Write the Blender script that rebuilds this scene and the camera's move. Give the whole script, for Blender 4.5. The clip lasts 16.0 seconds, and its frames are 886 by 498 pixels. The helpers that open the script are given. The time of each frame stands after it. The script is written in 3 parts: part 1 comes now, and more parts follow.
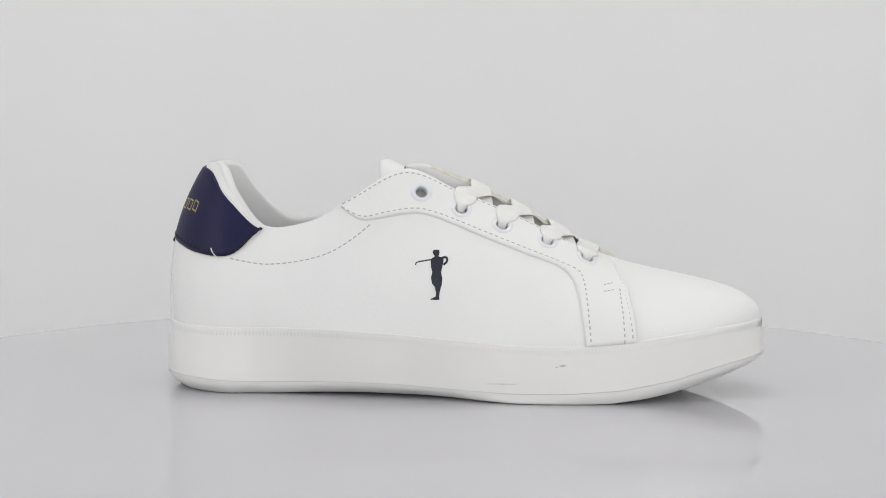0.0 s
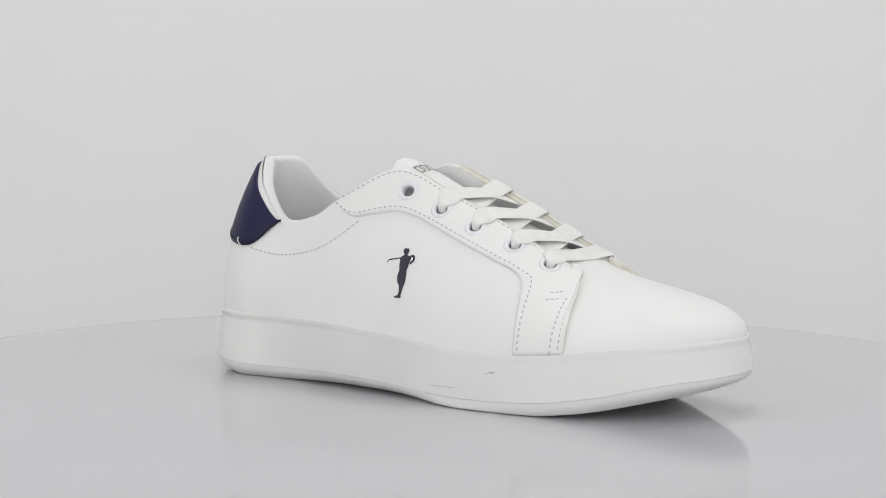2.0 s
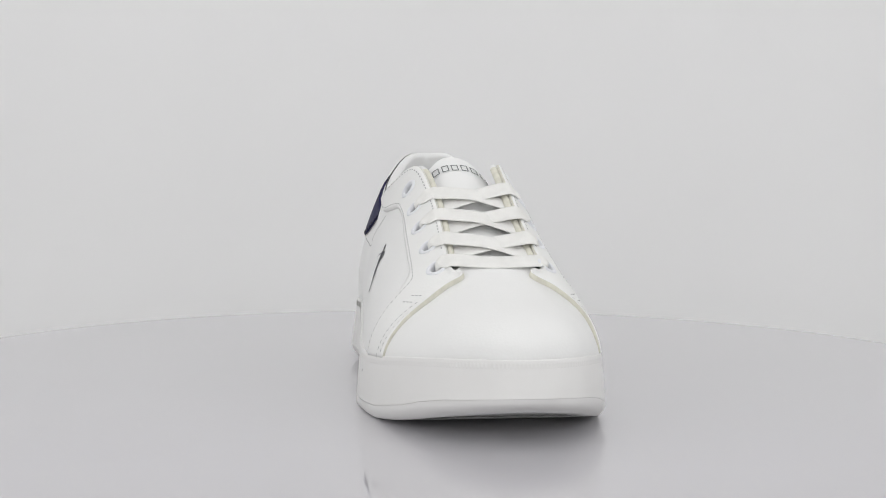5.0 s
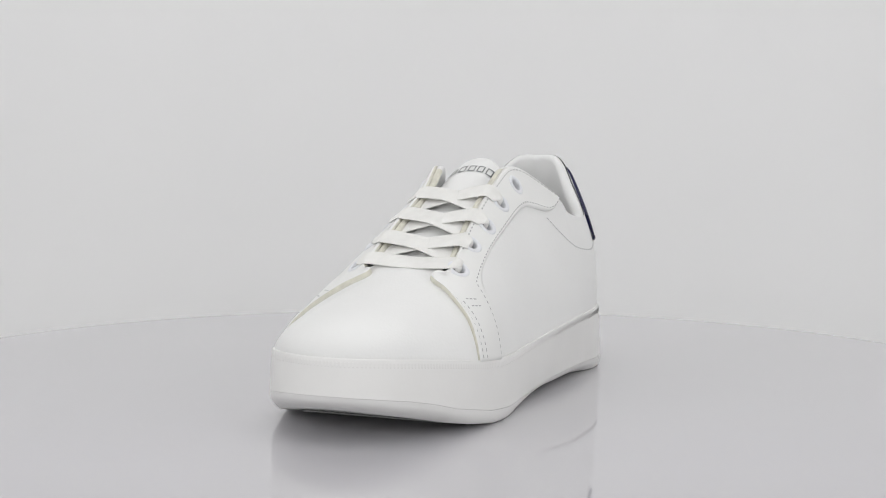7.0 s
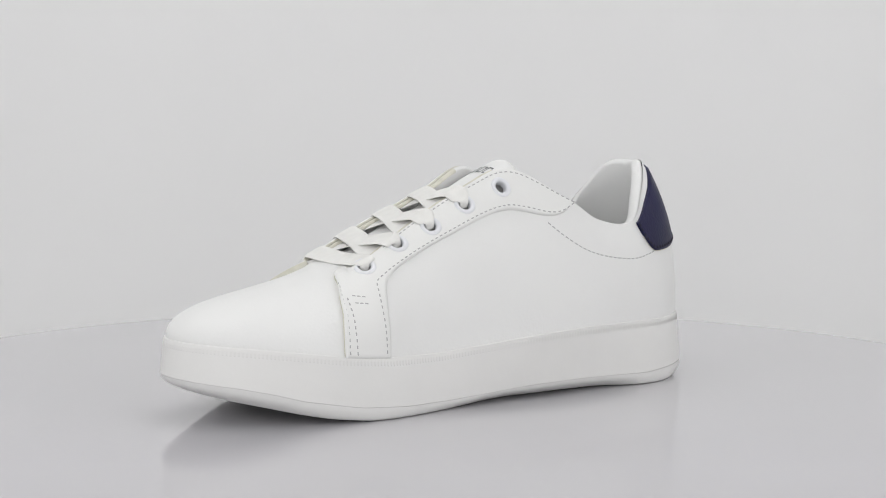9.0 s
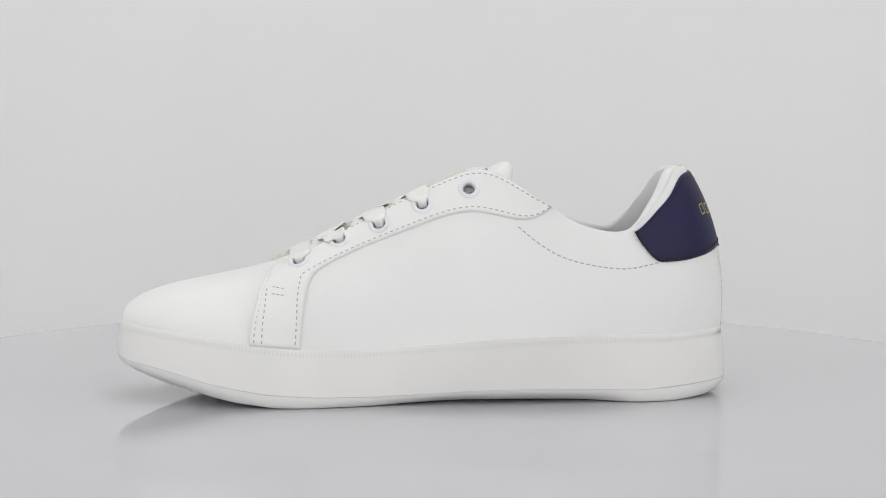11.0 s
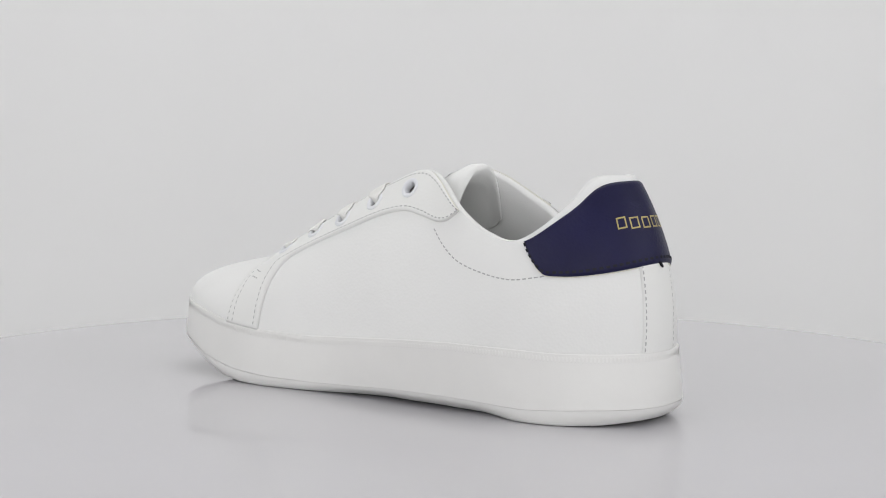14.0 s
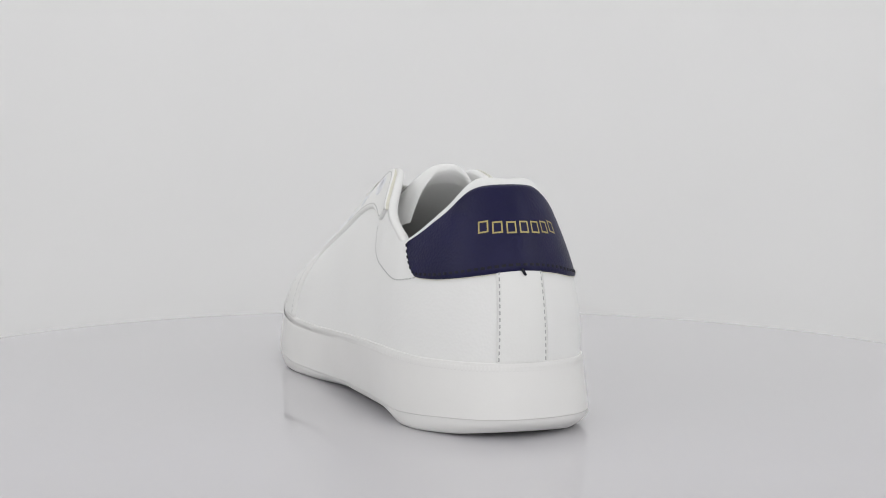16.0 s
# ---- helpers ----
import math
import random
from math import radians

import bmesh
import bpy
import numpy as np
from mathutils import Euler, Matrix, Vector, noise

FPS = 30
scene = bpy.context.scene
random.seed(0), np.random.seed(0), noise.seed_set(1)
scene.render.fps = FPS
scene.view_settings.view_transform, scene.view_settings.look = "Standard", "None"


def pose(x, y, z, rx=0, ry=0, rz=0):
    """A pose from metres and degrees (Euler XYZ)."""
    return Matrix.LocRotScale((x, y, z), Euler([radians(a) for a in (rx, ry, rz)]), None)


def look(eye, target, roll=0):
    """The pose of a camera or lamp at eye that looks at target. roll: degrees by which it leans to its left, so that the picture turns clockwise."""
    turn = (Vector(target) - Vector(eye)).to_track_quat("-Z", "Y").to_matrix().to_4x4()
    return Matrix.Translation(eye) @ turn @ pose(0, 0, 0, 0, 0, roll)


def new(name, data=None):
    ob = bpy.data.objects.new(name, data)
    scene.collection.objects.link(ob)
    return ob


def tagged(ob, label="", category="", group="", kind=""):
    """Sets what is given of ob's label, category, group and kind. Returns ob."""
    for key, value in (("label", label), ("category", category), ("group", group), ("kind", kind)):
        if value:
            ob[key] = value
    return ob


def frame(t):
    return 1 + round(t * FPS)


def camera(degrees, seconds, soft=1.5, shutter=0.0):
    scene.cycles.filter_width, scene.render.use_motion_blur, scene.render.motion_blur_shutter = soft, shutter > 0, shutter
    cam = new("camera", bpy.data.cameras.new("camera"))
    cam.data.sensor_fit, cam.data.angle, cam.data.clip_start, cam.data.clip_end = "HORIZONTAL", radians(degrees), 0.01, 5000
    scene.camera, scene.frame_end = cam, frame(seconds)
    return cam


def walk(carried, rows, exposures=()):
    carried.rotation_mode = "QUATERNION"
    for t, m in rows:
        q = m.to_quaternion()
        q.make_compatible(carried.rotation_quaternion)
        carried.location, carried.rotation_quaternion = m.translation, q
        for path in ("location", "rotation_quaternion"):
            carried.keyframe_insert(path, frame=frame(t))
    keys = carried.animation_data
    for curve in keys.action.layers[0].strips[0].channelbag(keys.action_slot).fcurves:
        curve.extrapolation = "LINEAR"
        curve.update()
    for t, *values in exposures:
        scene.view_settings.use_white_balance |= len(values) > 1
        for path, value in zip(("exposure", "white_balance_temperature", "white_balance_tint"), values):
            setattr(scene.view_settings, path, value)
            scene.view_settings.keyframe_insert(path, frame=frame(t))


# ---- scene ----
FOV = 25.0
cam = camera(FOV, 16.0, soft=1.0)
CAM_POSE = pose(0.0, -0.9902, 0.1642, 90 - 5.463, 0, 0.018) @ pose(0, 0, 0, 0, 0, 0.373)
walk(cam, [(0.0, CAM_POSE), (16.0, CAM_POSE)], exposures=[(0.0, 0.0), (16.0, 0.0)])

# ---- light: a white fabric tent with soft lamps, backdrop and front fills added ----
world = bpy.data.worlds.new("studio")
scene.world = world
world.use_nodes = True
world.node_tree.nodes["Background"].inputs["Color"].default_value = (0.95, 0.96, 1.0, 1)
world.node_tree.nodes["Background"].inputs["Strength"].default_value = 0.25


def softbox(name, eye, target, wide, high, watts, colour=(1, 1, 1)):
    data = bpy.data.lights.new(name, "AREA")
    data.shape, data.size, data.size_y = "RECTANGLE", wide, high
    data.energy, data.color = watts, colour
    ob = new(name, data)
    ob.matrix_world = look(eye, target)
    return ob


softbox("softbox_top", (0.0, -0.12, 1.40), (0.0, 0.0, 0.0), 1.5, 1.3, 3.05, (0.995, 0.995, 1.0))
# Side lamps are assumed, out of view, and hung low to act as fill.
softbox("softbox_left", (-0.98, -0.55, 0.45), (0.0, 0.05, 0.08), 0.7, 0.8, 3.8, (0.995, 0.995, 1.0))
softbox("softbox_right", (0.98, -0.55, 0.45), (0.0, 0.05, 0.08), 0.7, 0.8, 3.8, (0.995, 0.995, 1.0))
# Unseen lamp added so that the paper grows brighter towards its top.
softbox("fill_backdrop", (0.0, 0.42, 1.36), (0.0, 0.78, 0.55), 1.3, 0.35, 4.0, (0.995, 0.995, 1.0))
# Fill lamp added behind the camera, no source seen there; lifts the lower shoe.
softbox("fill_front", (0.0, -1.72, 0.40), (0.0, 0.1, 0.10), 1.5, 0.8, 8.6, (0.995, 0.995, 1.0))


# ---- materials ----
def material(name, colour, rough=0.5, metal=0.0, spec=0.5, vary=0.04, scale=60.0, bump=0.0, bump_scale=900.0,
             cells=False, coat=0.0):
    m = bpy.data.materials.new(name)
    m.use_nodes = True
    nt = m.node_tree
    b = nt.nodes["Principled BSDF"]
    b.inputs["Metallic"].default_value = metal
    b.inputs["Specular IOR Level"].default_value = spec
    b.inputs["Coat Weight"].default_value = coat
    tc = nt.nodes.new("ShaderNodeTexCoord")
    n1 = nt.nodes.new("ShaderNodeTexNoise")
    n1.inputs["Scale"].default_value = scale
    n1.inputs["Detail"].default_value = 5
    nt.links.new(tc.outputs["Object"], n1.inputs["Vector"])
    ramp = nt.nodes.new("ShaderNodeValToRGB")
    ramp.color_ramp.elements[0].position, ramp.color_ramp.elements[1].position = 0.3, 0.7
    lo = [c * (1 - vary) for c in colour]
    hi = [min(1, c * (1 + vary)) for c in colour]
    ramp.color_ramp.elements[0].color = (*lo, 1)
    ramp.color_ramp.elements[1].color = (*hi, 1)
    nt.links.new(n1.outputs["Fac"], ramp.inputs["Fac"])
    nt.links.new(ramp.outputs["Color"], b.inputs["Base Color"])
    rr = nt.nodes.new("ShaderNodeMapRange")
    rr.inputs["To Min"].default_value, rr.inputs["To Max"].default_value = rough * 0.88, min(1, rough * 1.12)
    nt.links.new(n1.outputs["Fac"], rr.inputs["Value"])
    nt.links.new(rr.outputs["Result"], b.inputs["Roughness"])
    if bump:
        if cells:
            n2 = nt.nodes.new("ShaderNodeTexVoronoi")
            n2.inputs["Scale"].default_value = bump_scale
            out = n2.outputs["Distance"]
        else:
            n2 = nt.nodes.new("ShaderNodeTexNoise")
            n2.inputs["Scale"].default_value = bump_scale
            n2.inputs["Detail"].default_value = 3
            out = n2.outputs["Fac"]
        nt.links.new(tc.outputs["Object"], n2.inputs["Vector"])
        bp = nt.nodes.new("ShaderNodeBump")
        bp.inputs["Strength"].default_value = bump
        bp.inputs["Distance"].default_value = 0.0005
        nt.links.new(out, bp.inputs["Height"])
        nt.links.new(bp.outputs["Normal"], b.inputs["Normal"])
    return m


LEATHER = material("white_leather", (0.75, 0.75, 0.74), 0.55, spec=0.35, vary=0.015, scale=25, bump=0.10, bump_scale=700, cells=True)
OVERLAY = material("white_overlay_leather", (0.75, 0.75, 0.735), 0.55, spec=0.35, vary=0.015, scale=25, bump=0.10, bump_scale=700, cells=True)
SIDEWALL = material("offwhite_rubber", (0.725, 0.72, 0.705), 0.46, vary=0.035, scale=18, bump=0.06, bump_scale=300)
TREAD = material("white_rubber", (0.76, 0.755, 0.74), 0.45, vary=0.02, scale=22, bump=0.05, bump_scale=300)
NAVY = material("navy_leather", (0.0075, 0.007, 0.041), 0.45, spec=0.22, vary=0.14, scale=40, bump=0.22, bump_scale=800, cells=True)
NAVY_THREAD = material("navy_thread", (0.002, 0.002, 0.009), 0.8)
NAVY_PRINT = material("navy_print", (0.007, 0.008, 0.02), 0.5)
LINING = material("white_lining", (0.72, 0.72, 0.712), 0.85, vary=0.02, scale=30, bump=0.25, bump_scale=1600)
LACE = material("white_cotton_lace", (0.76, 0.755, 0.73), 0.9, vary=0.03, scale=200, bump=0.5, bump_scale=2400)
THREAD = material("grey_thread", (0.40, 0.40, 0.395), 0.8, vary=0.1, scale=500)
GOLD = material("gold_print", (0.40, 0.33, 0.12), 0.45, vary=0.15, scale=300)
GREY_PRINT = material("grey_print", (0.14, 0.15, 0.15), 0.6, vary=0.15, scale=300)
EYELET = material("white_enamel", (0.70, 0.71, 0.735), 0.35, vary=0.02)
RAW = material("cream_raw_edge", (0.64, 0.625, 0.54), 0.9, vary=0.08, scale=300, bump=0.4, bump_scale=1500)
TABLE = material("white_acrylic", (0.515, 0.505, 0.525), 0.028, vary=0.008, scale=6, spec=0.8)
PAPER = material("white_backdrop", (0.760, 0.758, 0.757), 0.9, vary=0.008, scale=3)
TENT = material("white_tent_fabric", (0.82, 0.82, 0.82), 0.95, vary=0.02, scale=5)
# grey that paints the shade inside the white tread's grooves
GROOVE_SHADE = material("grey_groove_shade", (0.28, 0.28, 0.28), 0.7, vary=0.1, scale=80)
SCUFF = material("grey_scuff", (0.50, 0.49, 0.47), 0.6, vary=0.12, scale=900)


# ---- mesh helpers ----
def mesh_from(name, verts, faces, mat, smooth=True):
    me = bpy.data.meshes.new(name)
    me.from_pydata([tuple(map(float, v)) for v in verts], [], faces)
    me.materials.append(mat)
    me.validate()
    if smooth:
        me.polygons.foreach_set("use_smooth", [True] * len(me.polygons))
    me.update()
    return me


def part(name, verts, faces, mat, parent, label="", smooth=True, kind="", flip=False):
    ob = new(name, mesh_from(name, verts, faces, mat, smooth))
    bm = bmesh.new()
    bm.from_mesh(ob.data)
    if not flip:
        bmesh.ops.recalc_face_normals(bm, faces=bm.faces)
    bm.to_mesh(ob.data)
    bm.free()
    ob.parent = parent
    if label or kind:
        tagged(ob, label, kind=kind)
    return ob


def grid_faces(rows, cols, close=False, base=0):
    out = []
    for i in range(rows - 1):
        for j in range(cols if close else cols - 1):
            k = (j + 1) % cols
            out.append((base + i * cols + j, base + i * cols + k, base + (i + 1) * cols + k, base + (i + 1) * cols + j))
    return out


# ---- the place: tent, backdrop sweep, turntable ----
def build_place():
    # sweep of white paper: floor, curve and back wall in one sheet with thickness
    prof = [(-1.75, -0.45), (0.62, -0.45)]
    for i in range(1, 13):
        a = radians(90 * i / 12)
        prof.append((0.62 + 0.15 * math.sin(a), -0.45 + 0.15 * (1 - math.cos(a))))
    prof += [(0.775, 0.8), (0.79, 1.45)]
    verts, n = [], 25
    for layer in (0.0, -0.004):
        for i, (y, z) in enumerate(prof):
            for j in range(n):
                x = -1.05 + 2.1 * j / (n - 1)
                sag = 0.004 * math.sin(x * 2.3 + 0.6) * max(0.0, z)
                verts.append((x, y + sag - layer, z + layer * (1 if z < -0.35 else 0)))
    m = len(prof)
    faces = grid_faces(m, n) + [tuple(reversed(f)) for f in grid_faces(m, n, base=m * n)]
    ob = new("backdrop", mesh_from("backdrop", verts, faces, PAPER))
    tagged(ob, "white seamless paper sweep rising behind the turntable", "backdrop", kind="structure")

    def slab(name, x0, y0, z0, x1, y1, z1, label):
        bm = bmesh.new()
        bmesh.ops.create_cube(bm, size=1)
        bmesh.ops.scale(bm, vec=(x1 - x0, y1 - y0, z1 - z0), verts=bm.verts)
        bmesh.ops.translate(bm, vec=((x0 + x1) / 2, (y0 + y1) / 2, (z0 + z1) / 2), verts=bm.verts)
        me = bpy.data.meshes.new(name)
        bm.to_mesh(me)
        bm.free()
        me.materials.append(TENT)
        tagged(new(name, me), label, "wall", kind="structure")

    slab("wall_left", -1.09, -1.8, -0.49, -1.06, 0.9, 1.5, "white fabric side of the photo tent")
    slab("wall_right", 1.06, -1.8, -0.49, 1.09, 0.9, 1.5, "white fabric side of the photo tent")
    slab("wall_back", -1.06, 0.84, -0.49, 1.06, 0.87, 1.5, "white fabric back of the photo tent")
    slab("wall_front", -1.06, -1.8, -0.49, 1.06, -1.77, 1.5, "white fabric front of the photo tent")
    slab("ceiling", -1.06, -1.77, 1.47, 1.06, 0.84, 1.5, "white fabric top of the photo tent")
    slab("floor", -1.06, -1.77, -0.49, 1.06, 0.84, -0.458, "white floor of the photo tent")

    # turntable: thick disc with a rounded edge on a drum
    table = new("turntable")
    tagged(table, "round white glossy acrylic turntable carrying the sneaker", "turntable")
    seg = 160
    rad = 0.311
    prof = [(0.0, 0.0), (rad * 0.5, 0.0), (rad - 0.0045, 0.0), (rad - 0.004, 0.0), (rad - 0.003, -0.0001), (rad - 0.0009, -0.0009), (rad, -0.003), (rad, -0.009),
            (rad - 0.001, -0.0115), (rad - 0.004, -0.012), (0.12, -0.012)]
    verts = [(r * math.cos(2 * math.pi * j / seg), r * math.sin(2 * math.pi * j / seg), z) for r, z in prof for j in range(seg)]
    part("disc", verts, grid_faces(len(prof), seg, True), TABLE, table)
    prof = [(0.11, -0.012), (0.115, -0.02), (0.12, -0.06), (0.12, -0.40), (0.15, -0.43), (0.15, -0.4485), (0.0, -0.4485)]
    verts = [(r * math.cos(2 * math.pi * j / seg), r * math.sin(2 * math.pi * j / seg), z) for r, z in prof for j in range(seg)]
    part("pedestal", verts, grid_faces(len(prof), seg, True), TENT, table, "matt white pedestal")
    return table


TURNTABLE = build_place()

# ---- the sneaker ----
SHOE = new("sneaker")
tagged(SHOE, "white leather low-top sneaker with navy heel tab on the turntable", "shoe")
MM = 0.001
YC = 4.5
RIBS = []


def rib(mid, bottom, base, top, h1, h2):
    """One rib of the shoe: sole outline at its widest and at the ground, foot of the upper, top edge, and the two handles between."""
    RIBS.append(np.array([*mid, *bottom, *base, *top, *h1, *h2], float))


# toe to heel along the outer side
rib((150, 7.7), (141, 7.4), (147.5, 7.6), (62.5, 7.1, 69.2), (1, 0, 21), (30, 0, -13.5))
rib((147, -7.4), (138, -5.6), (144.5, -7), (62.5, 1.8, 69.2), (1, -0.5, 20), (28, -3, -14))
rib((137, -21.6), (129, -18.9), (134.5, -20.7), (62.5, -3.5, 69.2), (1, -1, 18), (25, -6, -15.5))
rib((116, -36.3), (112, -32.9), (114.5, -34.9), (63.5, -7.9, 68.4), (0, 1.5, 14.5), (17, -9.5, -15))
rib((90, -47.4), (87, -45.5), (88.5, -45.5), (66, -11.7, 67), (0, 2.5, 14), (8, -14, -13))
rib((60, -52.8), (60, -51.3), (60, -50.3), (58, -12.9, 71), (0, 2, 20), (2, -17.5, -10.5))
rib((25, -52.3), (25, -52.3), (25, -49.8), (30, -12.2, 84.8), (0, 3, 24), (-2, -17.5, -10.5))
rib((-10, -46.2), (-10, -40.7), (-10, -46.2), (-2, -12.4, 98.6), (1, 2.5, 26), (-3, -20, -16))
rib((-35, -43), (-35, -37), (-35, -43.6), (-29, -17.2, 109.6), (1, 2, 26), (-2, -13.5, -25))
rib((-58, -40.7), (-58, -34.7), (-58, -41.3), (-57, -29.5, 93.5), (0, 2, 22), (0, -7, -24))
rib((-78, -38.8), (-78, -34.3), (-78, -39.3), (-74, -28.9, 84), (0, 1, 18), (0, -7, -20))
rib((-100, -39.3), (-100, -34.8), (-100, -36.8), (-97, -26.5, 81.3), (0, -1, 18), (-1, -8.5, -20))
rib((-121, -40.1), (-118, -35.6), (-119, -36.5), (-113.5, -22, 97), (0, -1.5, 22), (-5, -11, -26))
rib((-141, -26.6), (-137, -23), (-138.5, -24.5), (-122.5, -11.1, 110), (-1, 0, 25), (-13.5, -8.5, -28))
rib((-150, 0.3), (-146, 0.5), (-147.5, 0.4), (-129, 1.2, 111.2), (-3, 0, 28), (-16, 0, -24))
# heel to toe along the inner side
rib((-144, 21.6), (-141, 20.7), (-140.5, 21.2), (-121.5, 15.2, 110.3), (-1, 0, 25), (-14, 9, -28))
rib((-124, 38.1), (-121, 37.9), (-120, 37), (-112.5, 25.6, 97.6), (0, 0, 22), (-5, 12.5, -26))
rib((-100, 45), (-100, 43.2), (-100, 43.2), (-95, 38.5, 82.3), (0, 0, 18), (-1, 6, -20))
rib((-76, 45.7), (-76, 38.7), (-76, 46.2), (-74, 37.6, 84.3), (0, -1, 18), (0, 7, -20))
rib((-55, 46.9), (-55, 39.9), (-55, 47.7), (-57, 36.5, 94), (0, -2, 22), (0, 7, -24))
rib((-33, 47.8), (-33, 40.8), (-33, 48.6), (-28, 23.8, 110.2), (1, -2, 26), (-2, 14, -25))
rib((-8, 47.9), (-8, 40.9), (-8, 48.7), (-2, 23, 102.6), (1, -2.5, 26), (-3, 17.5, -18))
rib((27, 51.3), (27, 48.8), (27, 49.3), (30, 24.7, 86.6), (0, -3, 24), (-2, 16.5, -11.5))
rib((62, 56.7), (62, 55.2), (62, 53.2), (58, 28.3, 71), (0, -2, 20), (2, 16.5, -11.5))
rib((92, 54.2), (90, 52.1), (90, 51.6), (66, 28.3, 67), (0, -2.5, 14), (8, 14, -13))
rib((118, 46), (112, 42.4), (116, 43.5), (63.5, 22.8, 68.4), (0, -1.5, 14.5), (17, 9.5, -15))
rib((137, 35.3), (129, 31.9), (134.5, 33.6), (62.5, 18.3, 69.2), (1, 1, 18), (25, 6, -15.5))
rib((147, 22.2), (138, 20.4), (144.5, 21.6), (62.5, 12.7, 69.2), (1, 0.5, 20), (28, 3, -14))
RIB = np.array(RIBS)
NR = len(RIB)


def ribs_at(k):
    """Rib values at a fractional rib number, round the closed shoe."""
    i = int(math.floor(k))
    t = k - i
    a, b, c, d = (RIB[(i + j) % NR] for j in (-1, 0, 1, 2))
    return 0.5 * (2 * b + (c - a) * t + (2 * a - 5 * b + 4 * c - d) * t * t + (3 * b - a - 3 * c + d) * t ** 3)


def rim_z(x):
    return np.interp(x, [-150, -120, -90, -60, -30, 0, 30, 60, 84, 105, 127, 142, 150],
                     [33, 32.7, 33.2, 33, 31.7, 29.6, 27.7, 28.2, 30.2, 33.0, 35.6, 37.0, 37.4])


def tread_z(x):
    return np.interp(x, [-150, -146, -135, -120, -95, -72, -48, -20, 5, 30, 60, 74, 92, 104, 120, 134, 141, 150],
                     [3, 2.2, 0.6, 0, 0.1, 0.9, 1.5, 1.4, 0.9, 0.1, 0, 0.3, 2.4, 4.6, 8.4, 11.6, 13.6, 18])


def line_z(x):
    """Height of the moulded line between outsole and sidewall."""
    return np.interp(x, [-150, -132, -103, -57, -29, 0, 27, 52, 79, 106, 119, 132, 150], [8.0, 7.6, 6.0, 7.0, 6.8, 5.4, 4.6, 5.0, 6.8, 11.4, 15.0, 17.8, 20.5])


def surf(k, v):
    """Point on the outside of the upper: k runs round the shoe, v from the sole (0) to the top edge (1)."""
    r = ribs_at(k)
    p0 = np.array([r[4], r[5], rim_z(r[4]) - 1.0])
    p3 = r[6:9]
    p1, p2 = p0 + r[9:12], p3 + r[12:15]
    w = 1 - v
    return p0 * w ** 3 + 3 * p1 * w * w * v + 3 * p2 * w * v * v + p3 * v ** 3


def normal(k, v):
    v = min(max(v, 0.01), 0.99)
    a = surf(k + 0.03, v) - surf(k - 0.03, v)
    b = surf(k, v + 0.01) - surf(k, v - 0.01)
    n = np.cross(b, a)
    return n / (np.linalg.norm(n) + 1e-9)


KF = np.arange(0, NR, 0.125)
VF = np.linspace(0, 1, 61)
TABLE_P = np.array([[surf(k, v) for v in VF] for k in KF])


def place(side, x, z):
    """Rib number and height share of the point of one side that shows at x, z from that side."""
    half = NR / 2
    ok = (KF <= half) if side < 0 else ((KF >= half) | (KF == 0))
    d = (TABLE_P[:, :, 0] - x) ** 2 + (TABLE_P[:, :, 2] - z) ** 2
    d = np.where(ok[:, None], d, 1e9)
    i, j = np.unravel_index(np.argmin(d), d.shape)
    k, v = KF[i], VF[j]
    if side > 0 and k == 0:
        k = float(NR)
    step, dv = 0.0625, 0.008
    best = d[i, j]
    for _ in range(14):
        moved = False
        for a, b in ((step, 0), (-step, 0), (0, dv), (0, -dv)):
            q = surf(k + a, min(max(v + b, 0), 1))
            e = (q[0] - x) ** 2 + (q[2] - z) ** 2
            if e < best:
                best, k, v, moved = e, k + a, min(max(v + b, 0), 1), True
        if not moved:
            step, dv = step / 2, dv / 2
    return np.array([k, v])


def smooth_line(pts, n):
    """n points along a Catmull-Rom line through pts, evenly spread."""
    p = np.array(pts, float)
    q = np.vstack([2 * p[0] - p[1], p, 2 * p[-1] - p[-2]])
    out = []
    for i in range(len(p) - 1):
        a, b, c, d = q[i:i + 4]
        for t in np.linspace(0, 1, 24, endpoint=i == len(p) - 2):
            out.append(0.5 * (2 * b + (c - a) * t + (2 * a - 5 * b + 4 * c - d) * t * t + (3 * b - a - 3 * c + d) * t ** 3))
    out = np.array(out)
    s = np.concatenate([[0], np.cumsum(np.linalg.norm(np.diff(out, axis=0), axis=1))])
    w = np.linspace(0, s[-1], n)
    return np.stack([np.interp(w, s, out[:, i]) for i in range(out.shape[1])], 1)


def on_side(side, pts, n):
    """A line drawn on one side of the shoe, given as x, z; returns rib numbers and height shares."""
    return np.array([place(side, x, z) for x, z in smooth_line(pts, n)])


